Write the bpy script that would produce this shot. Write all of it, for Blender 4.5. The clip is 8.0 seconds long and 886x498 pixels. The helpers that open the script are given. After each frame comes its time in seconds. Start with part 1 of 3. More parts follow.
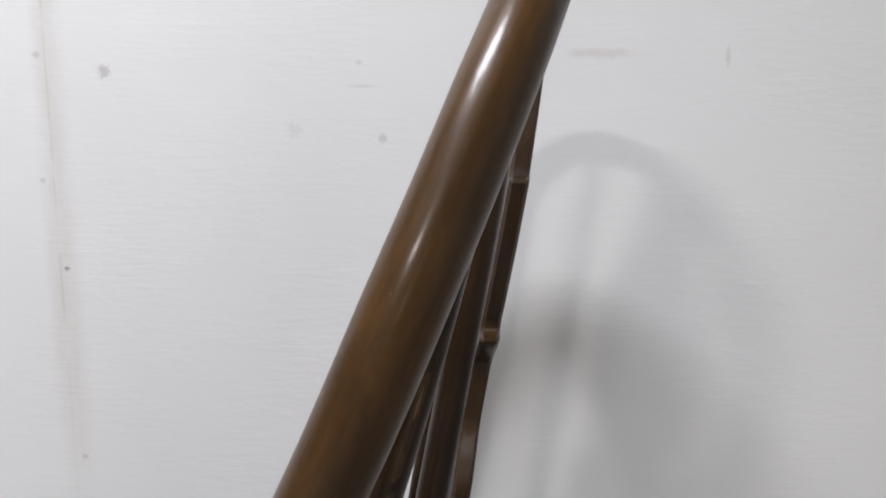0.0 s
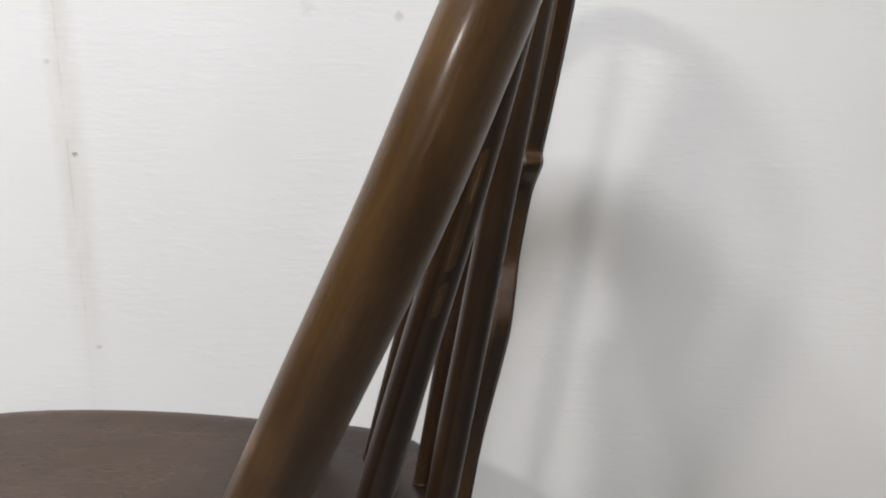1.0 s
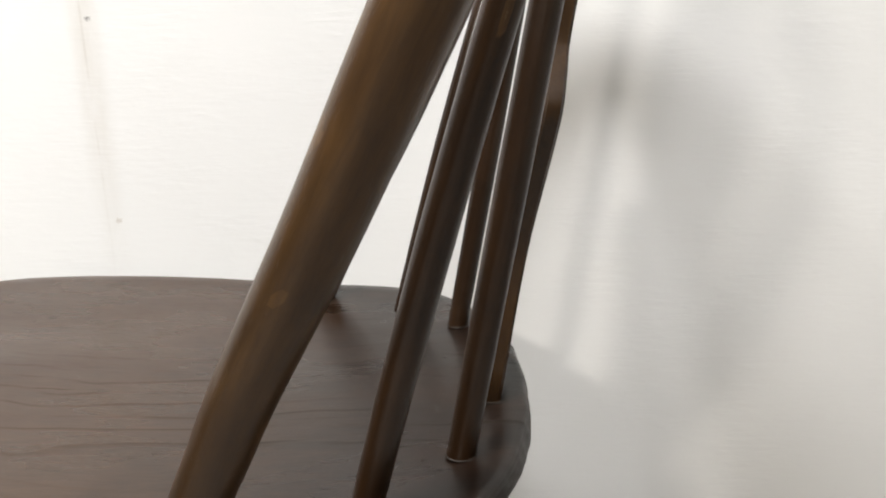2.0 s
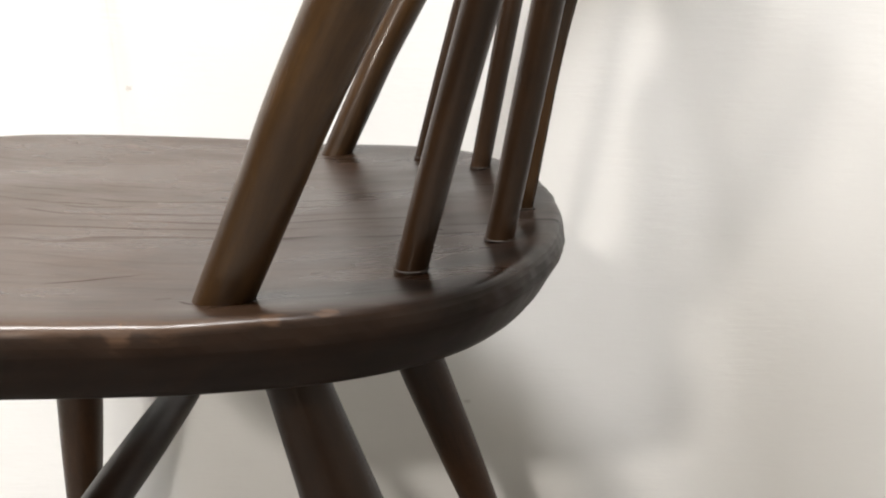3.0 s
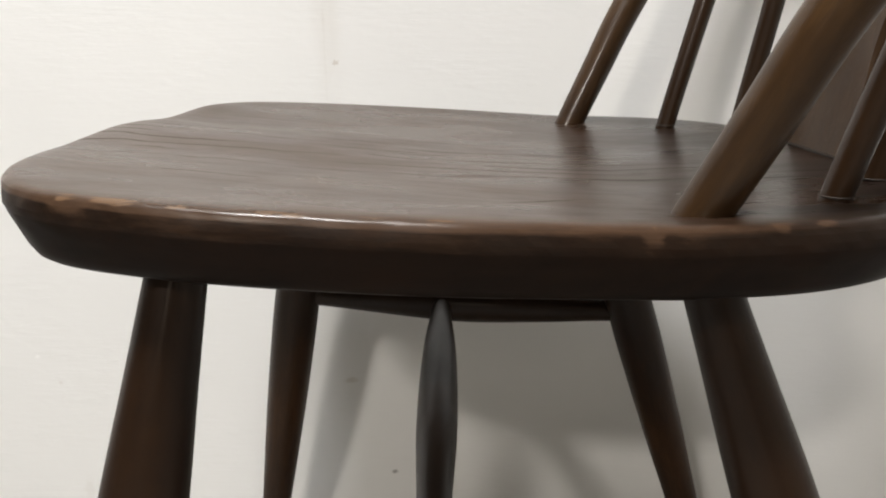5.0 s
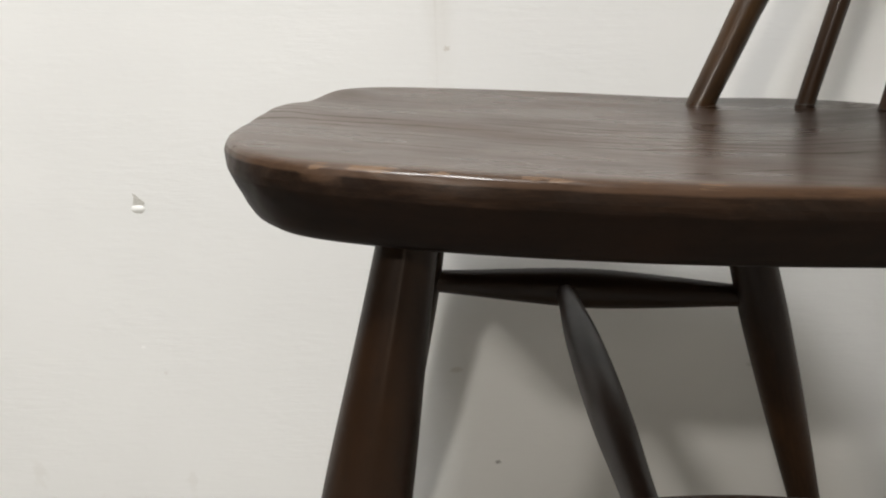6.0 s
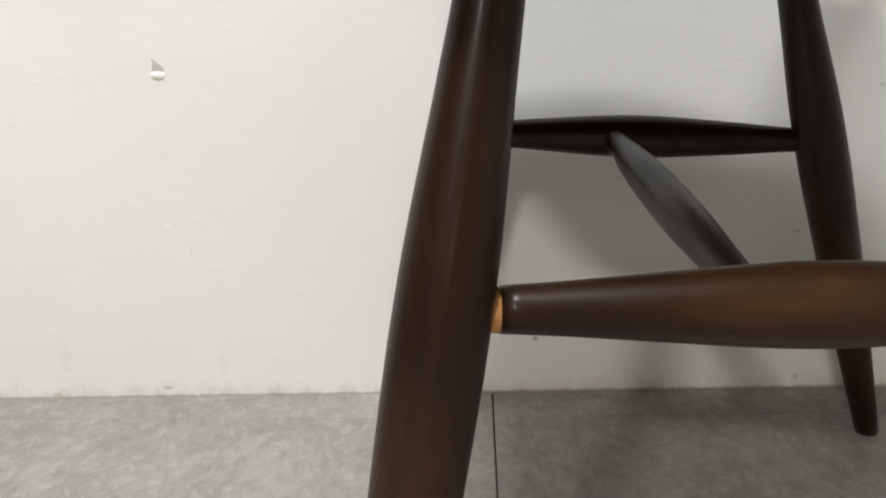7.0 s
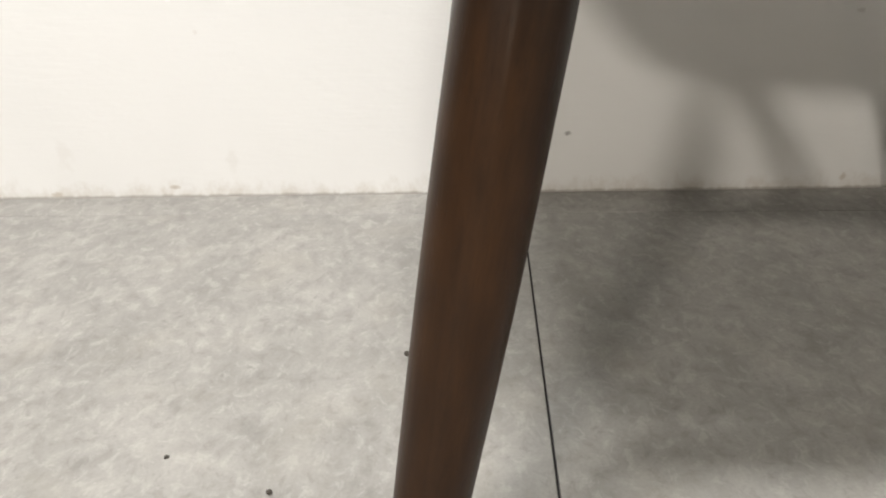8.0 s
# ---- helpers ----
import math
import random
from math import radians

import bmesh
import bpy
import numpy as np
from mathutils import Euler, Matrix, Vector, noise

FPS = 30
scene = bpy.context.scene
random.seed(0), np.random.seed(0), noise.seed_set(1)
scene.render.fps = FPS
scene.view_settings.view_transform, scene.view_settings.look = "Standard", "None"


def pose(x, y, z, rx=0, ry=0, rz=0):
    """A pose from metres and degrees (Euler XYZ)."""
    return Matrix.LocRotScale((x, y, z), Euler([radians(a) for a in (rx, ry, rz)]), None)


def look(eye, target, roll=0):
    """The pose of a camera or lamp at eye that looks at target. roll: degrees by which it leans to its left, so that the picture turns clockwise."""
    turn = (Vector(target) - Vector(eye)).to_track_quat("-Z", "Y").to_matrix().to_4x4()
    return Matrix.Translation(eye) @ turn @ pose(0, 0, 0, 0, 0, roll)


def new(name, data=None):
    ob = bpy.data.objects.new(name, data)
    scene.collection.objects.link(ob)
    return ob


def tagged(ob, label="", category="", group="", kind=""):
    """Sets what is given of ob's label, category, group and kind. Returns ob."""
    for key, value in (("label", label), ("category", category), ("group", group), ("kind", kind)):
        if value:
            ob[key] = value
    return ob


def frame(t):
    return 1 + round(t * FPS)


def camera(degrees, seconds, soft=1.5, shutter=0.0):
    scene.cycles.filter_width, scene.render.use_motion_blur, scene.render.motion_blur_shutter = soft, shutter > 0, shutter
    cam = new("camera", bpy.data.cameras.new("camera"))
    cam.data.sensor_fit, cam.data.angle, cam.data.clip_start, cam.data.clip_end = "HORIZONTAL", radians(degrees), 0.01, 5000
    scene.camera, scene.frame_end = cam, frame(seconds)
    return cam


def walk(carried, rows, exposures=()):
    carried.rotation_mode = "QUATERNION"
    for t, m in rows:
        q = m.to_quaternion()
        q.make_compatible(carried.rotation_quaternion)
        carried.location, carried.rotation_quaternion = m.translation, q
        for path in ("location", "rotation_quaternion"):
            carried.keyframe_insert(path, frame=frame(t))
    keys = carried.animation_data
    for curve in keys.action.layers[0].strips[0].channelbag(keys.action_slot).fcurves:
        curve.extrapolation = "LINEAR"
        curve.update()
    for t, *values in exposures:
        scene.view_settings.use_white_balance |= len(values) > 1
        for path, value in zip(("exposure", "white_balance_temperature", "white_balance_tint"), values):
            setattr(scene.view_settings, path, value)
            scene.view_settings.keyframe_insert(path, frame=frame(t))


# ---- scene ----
# ---------------------------------------------------------------- camera
cam = camera(57.5, 8.0, soft=2.0, shutter=0.0)
PATH = [
    (0, (0.3430, -0.7057, 0.7312), (0.3293, 0.2885, 0.6245), -0.41),
    (0.5, (0.3335, -0.7003, 0.7045), (0.3214, 0.2898, 0.5646), -0.70),
    (1, (0.3225, -0.6979, 0.6743), (0.3141, 0.2876, 0.5047), -0.59),
    (1.5, (0.3131, -0.6954, 0.6427), (0.2985, 0.2833, 0.4382), -1.11),
    (2, (0.3009, -0.6980, 0.5994), (0.2890, 0.2757, 0.3716), -1.35),
    (2.2, (0.2969, -0.7008, 0.5845), (0.2869, 0.2697, 0.3440), -1.42),
    (3.3, (0.2647, -0.7207, 0.5075), (0.2726, 0.2391, 0.2269), -0.31),
    (3.5, (0.2538, -0.7248, 0.5028), (0.2635, 0.2342, 0.2195), -0.03),
    (4, (0.2097, -0.7360, 0.5007), (0.2191, 0.2247, 0.2231), 0.42),
    (4.5, (0.1545, -0.7412, 0.4978), (0.1611, 0.2225, 0.2307), 0.25),
    (5, (0.1009, -0.7421, 0.4946), (0.1045, 0.2236, 0.2351), 0.13),
    (5.2, (0.0814, -0.7404, 0.4950), (0.0823, 0.2261, 0.2385), 0.09),
    (6.3, (0.0073, -0.7381, 0.4630), (-0.0256, 0.2252, 0.1969), -1.12),
    (6.5, (0.0021, -0.7372, 0.4429), (-0.0310, 0.2233, 0.1667), -1.46),
    (7, (-0.0126, -0.7318, 0.4025), (-0.0399, 0.2149, 0.0815), -1.69),
    (7.5, (-0.0275, -0.7247, 0.3531), (-0.0527, 0.1967, -0.0347), -1.47),
    (8, (-0.0413, -0.7136, 0.3070), (-0.0682, 0.1754, -0.1502), -1.47),
]
EXPOSURES = [(0, -0.31, 6020, 13), (0.6, -0.20, 6070, 13), (1.5, 0.07, 6270, 10), (2.2, 0.44, 6420, 10), (3.5, 0.63, 6470, 11), (4.0, 0.64, 6470, 11), (4.5, 0.52, 6460, 11), (5.0, 0.15, 6470, 10),
             (6.4, 0.0, 6420, 9), (7.0, 0.12, 6440, 9), (7.5, 0.25, 6470, 9), (8.0, 0.45, 6560, 10)]
walk(cam, [(t, look(eye, target, roll)) for t, eye, target, roll in PATH], EXPOSURES)

# ---------------------------------------------------------------- light
ROOM_X0, ROOM_X1, ROOM_Y0, ROOM_H = -4.2, 1.75, -8.4, 2.36
world = bpy.data.worlds.new("world")
world.use_nodes = True
world.node_tree.nodes["Background"].inputs[0].default_value = (0.8, 0.85, 0.9, 1)
world.node_tree.nodes["Background"].inputs[1].default_value = 0.05
scene.world = world
# ceiling lights: x, y, size across, size along the room, watts, colour
CEILING_LIGHTS = [(-1.18, -3.30, 0.34, 0.26, 76.0, (1.0, 0.93, 0.83)), (-0.31, -0.97, 0.62, 0.34, 58.0, (1.0, 0.985, 0.965))]
# unseen window added in the far wall as warm fill: x0, x1, z0, z1, watts
FILL_WINDOW = (-1.1, 0.4, 0.90, 1.90, 13.0)
LAMP_COLOUR = (1.0, 0.975, 0.94)


# ---------------------------------------------------------------- helpers
class Nodes:
    """A small wrapper round a material's node tree."""

    def __init__(self, name):
        self.mat = bpy.data.materials.new(name)
        self.mat.use_nodes = True
        self.tree = self.mat.node_tree
        self.bsdf = self.tree.nodes["Principled BSDF"]

    def add(self, kind):
        return self.tree.nodes.new(kind)

    def link(self, a, b):
        self.tree.links.new(a, b)

    def put(self, socket, value):
        if isinstance(value, bpy.types.NodeSocket):
            self.link(value, socket)
        else:
            socket.default_value = value

    def attr(self, name, out="Vector"):
        node = self.add("ShaderNodeAttribute")
        node.attribute_name = name
        return node.outputs[out]

    def position(self):
        return self.add("ShaderNodeNewGeometry").outputs["Position"]

    def math(self, op, a, b=0.0, c=0.0, clamp=False):
        node = self.add("ShaderNodeMath")
        node.operation, node.use_clamp = op, clamp
        for socket, value in zip(node.inputs, (a, b, c)):
            self.put(socket, value)
        return node.outputs[0]

    def scaled(self, vec, scale, shift=(0, 0, 0)):
        node = self.add("ShaderNodeMapping")
        self.link(vec, node.inputs["Vector"])
        node.inputs["Scale"].default_value = scale
        self.put(node.inputs["Location"], shift)
        return node.outputs[0]

    def noise(self, vec, scale, detail=4.0, rough=0.55, distort=0.0):
        node = self.add("ShaderNodeTexNoise")
        self.link(vec, node.inputs["Vector"])
        node.inputs["Scale"].default_value = scale
        node.inputs["Detail"].default_value = detail
        node.inputs["Roughness"].default_value = rough
        node.inputs["Distortion"].default_value = distort
        return node.outputs["Fac"]

    def step(self, value, low, high, a=0.0, b=1.0):
        node = self.add("ShaderNodeMapRange")
        node.interpolation_type = "SMOOTHSTEP"
        self.put(node.inputs[0], value)
        for socket, v in zip(node.inputs[1:5], (low, high, a, b)):
            socket.default_value = v
        return node.outputs[0]

    def mix(self, fac, a, b, blend="MIX"):
        node = self.add("ShaderNodeMix")
        node.data_type, node.blend_type = "RGBA", blend
        self.put(node.inputs[0], fac)
        self.put(node.inputs[6], a if isinstance(a, bpy.types.NodeSocket) else (*a, 1))
        self.put(node.inputs[7], b if isinstance(b, bpy.types.NodeSocket) else (*b, 1))
        return node.outputs[2]

    def bump(self, height, strength, distance, normal=None):
        node = self.add("ShaderNodeBump")
        node.inputs["Strength"].default_value = strength
        node.inputs["Distance"].default_value = distance
        self.link(height, node.inputs["Height"])
        if normal is not None:
            self.link(normal, node.inputs["Normal"])
        return node.outputs[0]

    def set(self, **values):
        names = {"color": "Base Color", "rough": "Roughness", "normal": "Normal", "spec": "Specular IOR Level",
                 "coat": "Coat Weight", "coat_rough": "Coat Roughness", "metal": "Metallic"}
        for key, value in values.items():
            if isinstance(value, tuple) and len(value) == 3:
                value = (*value, 1)
            self.put(self.bsdf.inputs[names[key]], value)
        return self.mat


def mesh_object(name, verts, faces, material, parent=None, label="", grain=None, wear=None, smooth=True):
    """One mesh object from plain lists; grain: a point's place along and across the wood; wear: how far its stain is
    worn or lightened.
    """
    data = bpy.data.meshes.new(name)
    data.from_pydata([tuple(v) for v in verts], [], faces)
    data.update()
    if smooth:
        data.polygons.foreach_set("use_smooth", [True] * len(data.polygons))
    if grain is not None:
        data.attributes.new("grain", "FLOAT_VECTOR", "POINT").data.foreach_set("vector", np.ravel(grain))
    if wear is not None:
        data.attributes.new("wear", "FLOAT", "POINT").data.foreach_set("value", np.ravel(wear))
    data.materials.append(material)
    ob = new(name, data)
    if parent is not None:
        ob.parent = parent
    if label:
        tagged(ob, label)
    return ob


def spline(points, count):
    """Catmull-Rom through the points, evenly sampled in the parameter."""
    p = np.array(points, float)
    p = np.vstack([2 * p[0] - p[1], p, 2 * p[-1] - p[-2]])
    out = []
    for s in np.linspace(0, len(p) - 3, count):
        i = min(int(s), len(p) - 4)
        t = s - i
        a, b, c, d = p[i:i + 4]
        out.append(0.5 * (2 * b + (c - a) * t + (2 * a - 5 * b + 4 * c - d) * t * t + (3 * b - a - 3 * c + d) * t ** 3))
    return np.array(out)


def swept(path, radii, seg=28, flat=1.0, phase=0.0, uneven=0.0):
    """A round bar along a path with a radius at each point, closed at both ends: verts, faces, grain.
    flat: depth over width of the section; uneven: how far the hand-shaped surface strays."""
    path = np.array(path, float)
    tang = np.gradient(path, axis=0)
    tang /= np.linalg.norm(tang, axis=1)[:, None]
    run = np.r_[0, np.cumsum(np.linalg.norm(np.diff(path, axis=0), axis=1))]
    ref = np.array([0, 1, 0]) if abs(tang[0][1]) < 0.8 else np.array([1, 0, 0])
    side = np.cross(tang[0], ref)
    side /= np.linalg.norm(side)
    verts, grain, faces = [], [], []
    for i, (p, t, r) in enumerate(zip(path, tang, radii)):
        side = side - t * (side @ t)
        side /= np.linalg.norm(side)
        other = np.cross(t, side)
        for k in range(seg):
            a = 2 * math.pi * k / seg
            stray = 1 + uneven * noise.noise(Vector((math.cos(a) * 1.3 + phase, math.sin(a) * 1.3, run[i] * 14)))
            verts.append(p + r * stray * (math.cos(a) * side + flat * math.sin(a) * other))
            grain.append((r * math.cos(a) + phase, r * math.sin(a), run[i]))
    n = len(path)
    for i in range(n - 1):
        for k in range(seg):
            a, b = i * seg + k, i * seg + (k + 1) % seg
            faces.append((a, b, b + seg, a + seg))
    faces.append(tuple(range(seg))[::-1])
    faces.append(tuple((n - 1) * seg + k for k in range(seg)))
    return verts, faces, grain


def bar(name, a, b, profile, material, parent, label="", seg=28, phase=0.0, count=40, uneven=0.006, rubbed=((0, 0), (1, 0))):
    """A straight turned bar from a to b; profile: (share of the length, radius); rubbed: (share of the length,
    lightening of the stain).
    """
    a, b = np.array(a, float), np.array(b, float)
    s = np.linspace(0, 1, count)
    knots = spline(profile, 12 * len(profile))
    radii = np.interp(s, knots[:, 0], knots[:, 1])
    verts, faces, grain = swept([a + (b - a) * k for k in s], radii, seg, 1.0, phase, uneven)
    wear = np.repeat(np.interp(s, [k for k, _ in rubbed], [w for _, w in rubbed]), seg)
    return mesh_object(name, verts, faces, material, parent, label, grain, wear)


def block(x0, x1, y0, y1, z0, z1):
    v = [(x, y, z) for z in (z0, z1) for x, y in ((x0, y0), (x1, y0), (x1, y1), (x0, y1))]
    return v, [(3, 2, 1, 0), (4, 5, 6, 7), (0, 1, 5, 4), (1, 2, 6, 5), (2, 3, 7, 6), (3, 0, 4, 7)]


def eased_block(x0, x1, y0, y1, z0, z1, e):
    """A slab whose upper edges are eased by e."""
    v = [(x, y, z0) for x, y in ((x0, y0), (x1, y0), (x1, y1), (x0, y1))]
    v += [(x, y, z1 - e) for x, y in ((x0, y0), (x1, y0), (x1, y1), (x0, y1))]
    v += [(x, y, z1) for x, y in ((x0 + e, y0 + e), (x1 - e, y0 + e), (x1 - e, y1 - e), (x0 + e, y1 - e))]
    f = [(3, 2, 1, 0), (8, 9, 10, 11)]
    for lo in (0, 4):
        f += [(lo + k, lo + (k + 1) % 4, lo + 4 + (k + 1) % 4, lo + 4 + k) for k in range(4)]
    return v, f


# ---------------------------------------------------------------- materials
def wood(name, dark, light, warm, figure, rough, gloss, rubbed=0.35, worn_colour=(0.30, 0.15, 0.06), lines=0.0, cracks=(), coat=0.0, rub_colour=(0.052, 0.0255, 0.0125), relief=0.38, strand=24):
    """Stained, lacquered wood; the attribute grain runs along z. lines: strength of the open elm grain;
    cracks: (along, across, half length, half width, slope) in the grain's own space."""
    n = Nodes(name)
    g = n.attr("grain")
    sep = n.add("ShaderNodeSeparateXYZ")
    n.link(g, sep.inputs[0])
    across, along = sep.outputs[0], sep.outputs[2]
    wide = n.noise(n.scaled(g, (30, 30, 3.2)), 1.0, 5, 0.6, 0.8)
    fine = n.noise(n.scaled(g, (380, 380, strand)), 1.0, 4, 0.6)
    pores = n.noise(n.scaled(g, (1500, 1500, 230)), 1.0, 2, 0.5)
    tone = n.math("ADD", n.math("MULTIPLY", wide, figure), n.math("MULTIPLY", fine, 1 - figure))
    col = n.mix(n.step(tone, 0.24, 0.76), dark, light)
    cloud = n.noise(n.scaled(g, (26, 26, 13)), 1.0, 4, 0.6, 0.5)
    col = n.mix(n.math("MULTIPLY", n.step(cloud, 0.40, 0.70), 0.6), col, warm)
    pore = n.step(pores, 0.60, 0.70)
    col = n.mix(n.math("MULTIPLY", pore, 0.35), col, tuple(c * 0.3 for c in dark))
    # a thin film of dust and hand grease dulls the lacquer in patches
    film = n.noise(n.scaled(g, (16, 16, 8), (9, 4, 2)), 1.0, 4, 0.6)
    col = n.mix(n.math("MULTIPLY", n.step(film, 0.45, 0.75), 0.06), col, (0.060, 0.046, 0.033))
    height = n.math("ADD", n.math("MULTIPLY", pore, -0.40 if lines else -0.50), n.math("MULTIPLY", fine, 0.14 if lines else 0.26))
    if lines:
        bend = n.noise(n.scaled(g, (7, 7, 5.0)), 1.0, 3, 0.5, 0.5)
        ring = n.math("FRACT", n.math("ADD", n.math("MULTIPLY", across, 58.0), n.math("MULTIPLY", bend, 4.6)))
        open_grain = n.step(ring, 0.72, 0.97)
        open_grain = n.math("MULTIPLY", open_grain, n.step(ring, 1.0, 0.97))
        broken = n.noise(n.scaled(g, (60, 60, 6), (2, 5, 1)), 1.0, 4, 0.65)
        open_grain = n.math("MULTIPLY", open_grain, n.step(broken, 0.42, 0.60))
        stretch = n.noise(n.scaled(g, (9, 9, 2.5), (6, 1, 3)), 1.0, 2, 0.5)
        open_grain = n.math("MULTIPLY", open_grain, n.math("MULTIPLY", n.step(stretch, 0.36, 0.54, 0.10, 1.0), n.step(n.math("ABSOLUTE", n.math("ADD", across, 0.022)), 0.085, 0.030, 0.22, 1.0)))
        dash = n.step(n.noise(n.scaled(g, (620, 620, 26)), 1.0, 3, 0.6), 0.57, 0.68)
        open_grain = n.math("MAXIMUM", open_grain, n.math("MULTIPLY", dash, 0.22))
        up = n.add("ShaderNodeSeparateXYZ")
        n.link(n.add("ShaderNodeNewGeometry").outputs["True Normal"], up.inputs[0])
        open_grain = n.math("MULTIPLY", open_grain, n.step(up.outputs[2], 0.5, 0.9, 0.10, 1.0))
        col = n.mix(n.math("MULTIPLY", open_grain, lines), col, tuple(c * 0.25 for c in dark))
        height = n.math("SUBTRACT", height, n.math("MULTIPLY", open_grain, 0.32))
    dull = open_grain if lines else 0.0
    for k, (a0, c0, half, width, slope) in enumerate(cracks):
        da = n.math("SUBTRACT", along, a0)
        dc = n.math("SUBTRACT", n.math("SUBTRACT", across, c0), n.math("MULTIPLY", da, slope))
        dc = n.math("ADD", dc, n.math("MULTIPLY", n.math("SUBTRACT", n.noise(n.scaled(g, (90, 90, 90), (k, 0, 0)), 1.0, 3), 0.5), width * 5))
        crack = n.math("MULTIPLY", n.step(n.math("ABSOLUTE", dc), width, width * 0.3), n.step(n.math("ABSOLUTE", da), half, half * 0.5))
        col = n.mix(n.math("MULTIPLY", crack, 0.85), col, (0.004, 0.003, 0.002))
        height = n.math("SUBTRACT", height, n.math("MULTIPLY", crack, 2.0))
        dull = n.math("MAXIMUM", dull, crack)
    scuff = n.noise(n.scaled(g, (90, 90, 30), (3.1, 1.7, 0.4)), 1.0, 4, 0.62, 0.4)
    worn = n.math("MULTIPLY", n.step(scuff, 0.70, 0.80), rubbed)
    edge = n.attr("wear", "Fac")
    bite = n.noise(n.scaled(g, (420, 420, 48)), 1.0, 5, 0.70, 0.5)
    ragged, low = (0.40, 0.36) if lines else (0.22, 0.27)
    rub = n.math("MULTIPLY", n.step(n.math("ADD", n.math("MINIMUM", edge, 0.46), n.math("MULTIPLY", bite, ragged)), low, low + 0.44), 0.8)
    if not lines:
        # the rubbing is patchy along the sticks
        patch = n.noise(n.scaled(g, (48, 48, 20), (5, 2, 7)), 1.0, 4, 0.6, 0.4)
        rub = n.math("MULTIPLY", rub, n.step(patch, 0.34, 0.64, 0.58, 1.10))
    col = n.mix(rub, col, n.mix(n.step(tone, 0.30, 0.70), tuple(0.86 * c for c in rub_colour), rub_colour))
    edge_worn = n.step(n.math("MULTIPLY", edge, bite), 0.57, 0.66)
    worn = n.math("MAXIMUM", worn, edge_worn)
    col = n.mix(worn, col, worn_colour)
    r = n.math("ADD", n.step(film, 0.3, 0.75, rough - 0.05, rough + 0.10), n.math("MULTIPLY", worn, 0.12))
    height = n.math("SUBTRACT", height, n.math("MULTIPLY", edge_worn, 0.5))
    height = n.math("ADD", height, n.math("MULTIPLY", n.noise(n.scaled(g, (120, 120, 30)), 1.0, 3, 0.5), 0.35))
    normal = n.bump(height, relief, 0.0006)
    if lines:
        # gloss is cut on side and undercut faces, which deepens their shade
        top_gloss = n.step(up.outputs[2], -0.15, 0.80, 0.30, 1.0)
        gloss = n.math("MULTIPLY", n.math("MULTIPLY", n.math("SUBTRACT", 1.0, n.math("MULTIPLY", dull, 0.25)), top_gloss), gloss)
        r = n.math("ADD", n.math("ADD", r, n.math("MULTIPLY", dull, 0.25)), n.math("MULTIPLY", n.math("SUBTRACT", 1.0, top_gloss), 0.22))
    return n.set(color=col, rough=r, normal=normal, spec=gloss, coat=coat, coat_rough=0.18)


def spot(n, pos, x, z, rx, rz, jag, strength, seed):
    """A stain of uneven outline on the wall round (x, z)."""
    sep = n.add("ShaderNodeSeparateXYZ")
    n.link(pos, sep.inputs[0])
    dx = n.math("DIVIDE", n.math("SUBTRACT", sep.outputs[0], x), rx)
    dz = n.math("DIVIDE", n.math("SUBTRACT", sep.outputs[2], z), rz)
    d = n.math("SQRT", n.math("ADD", n.math("MULTIPLY", dx, dx), n.math("MULTIPLY", dz, dz)))
    wob = n.noise(n.scaled(pos, (1, 1, 1), (seed, seed * 0.7, 0)), 2.2 / max(rx, rz), 4, 0.65)
    d = n.math("ADD", d, n.math("MULTIPLY", n.math("SUBTRACT", wob, 0.5), jag))
    return n.math("MULTIPLY", n.step(d, 1.0, 0.25), strength)


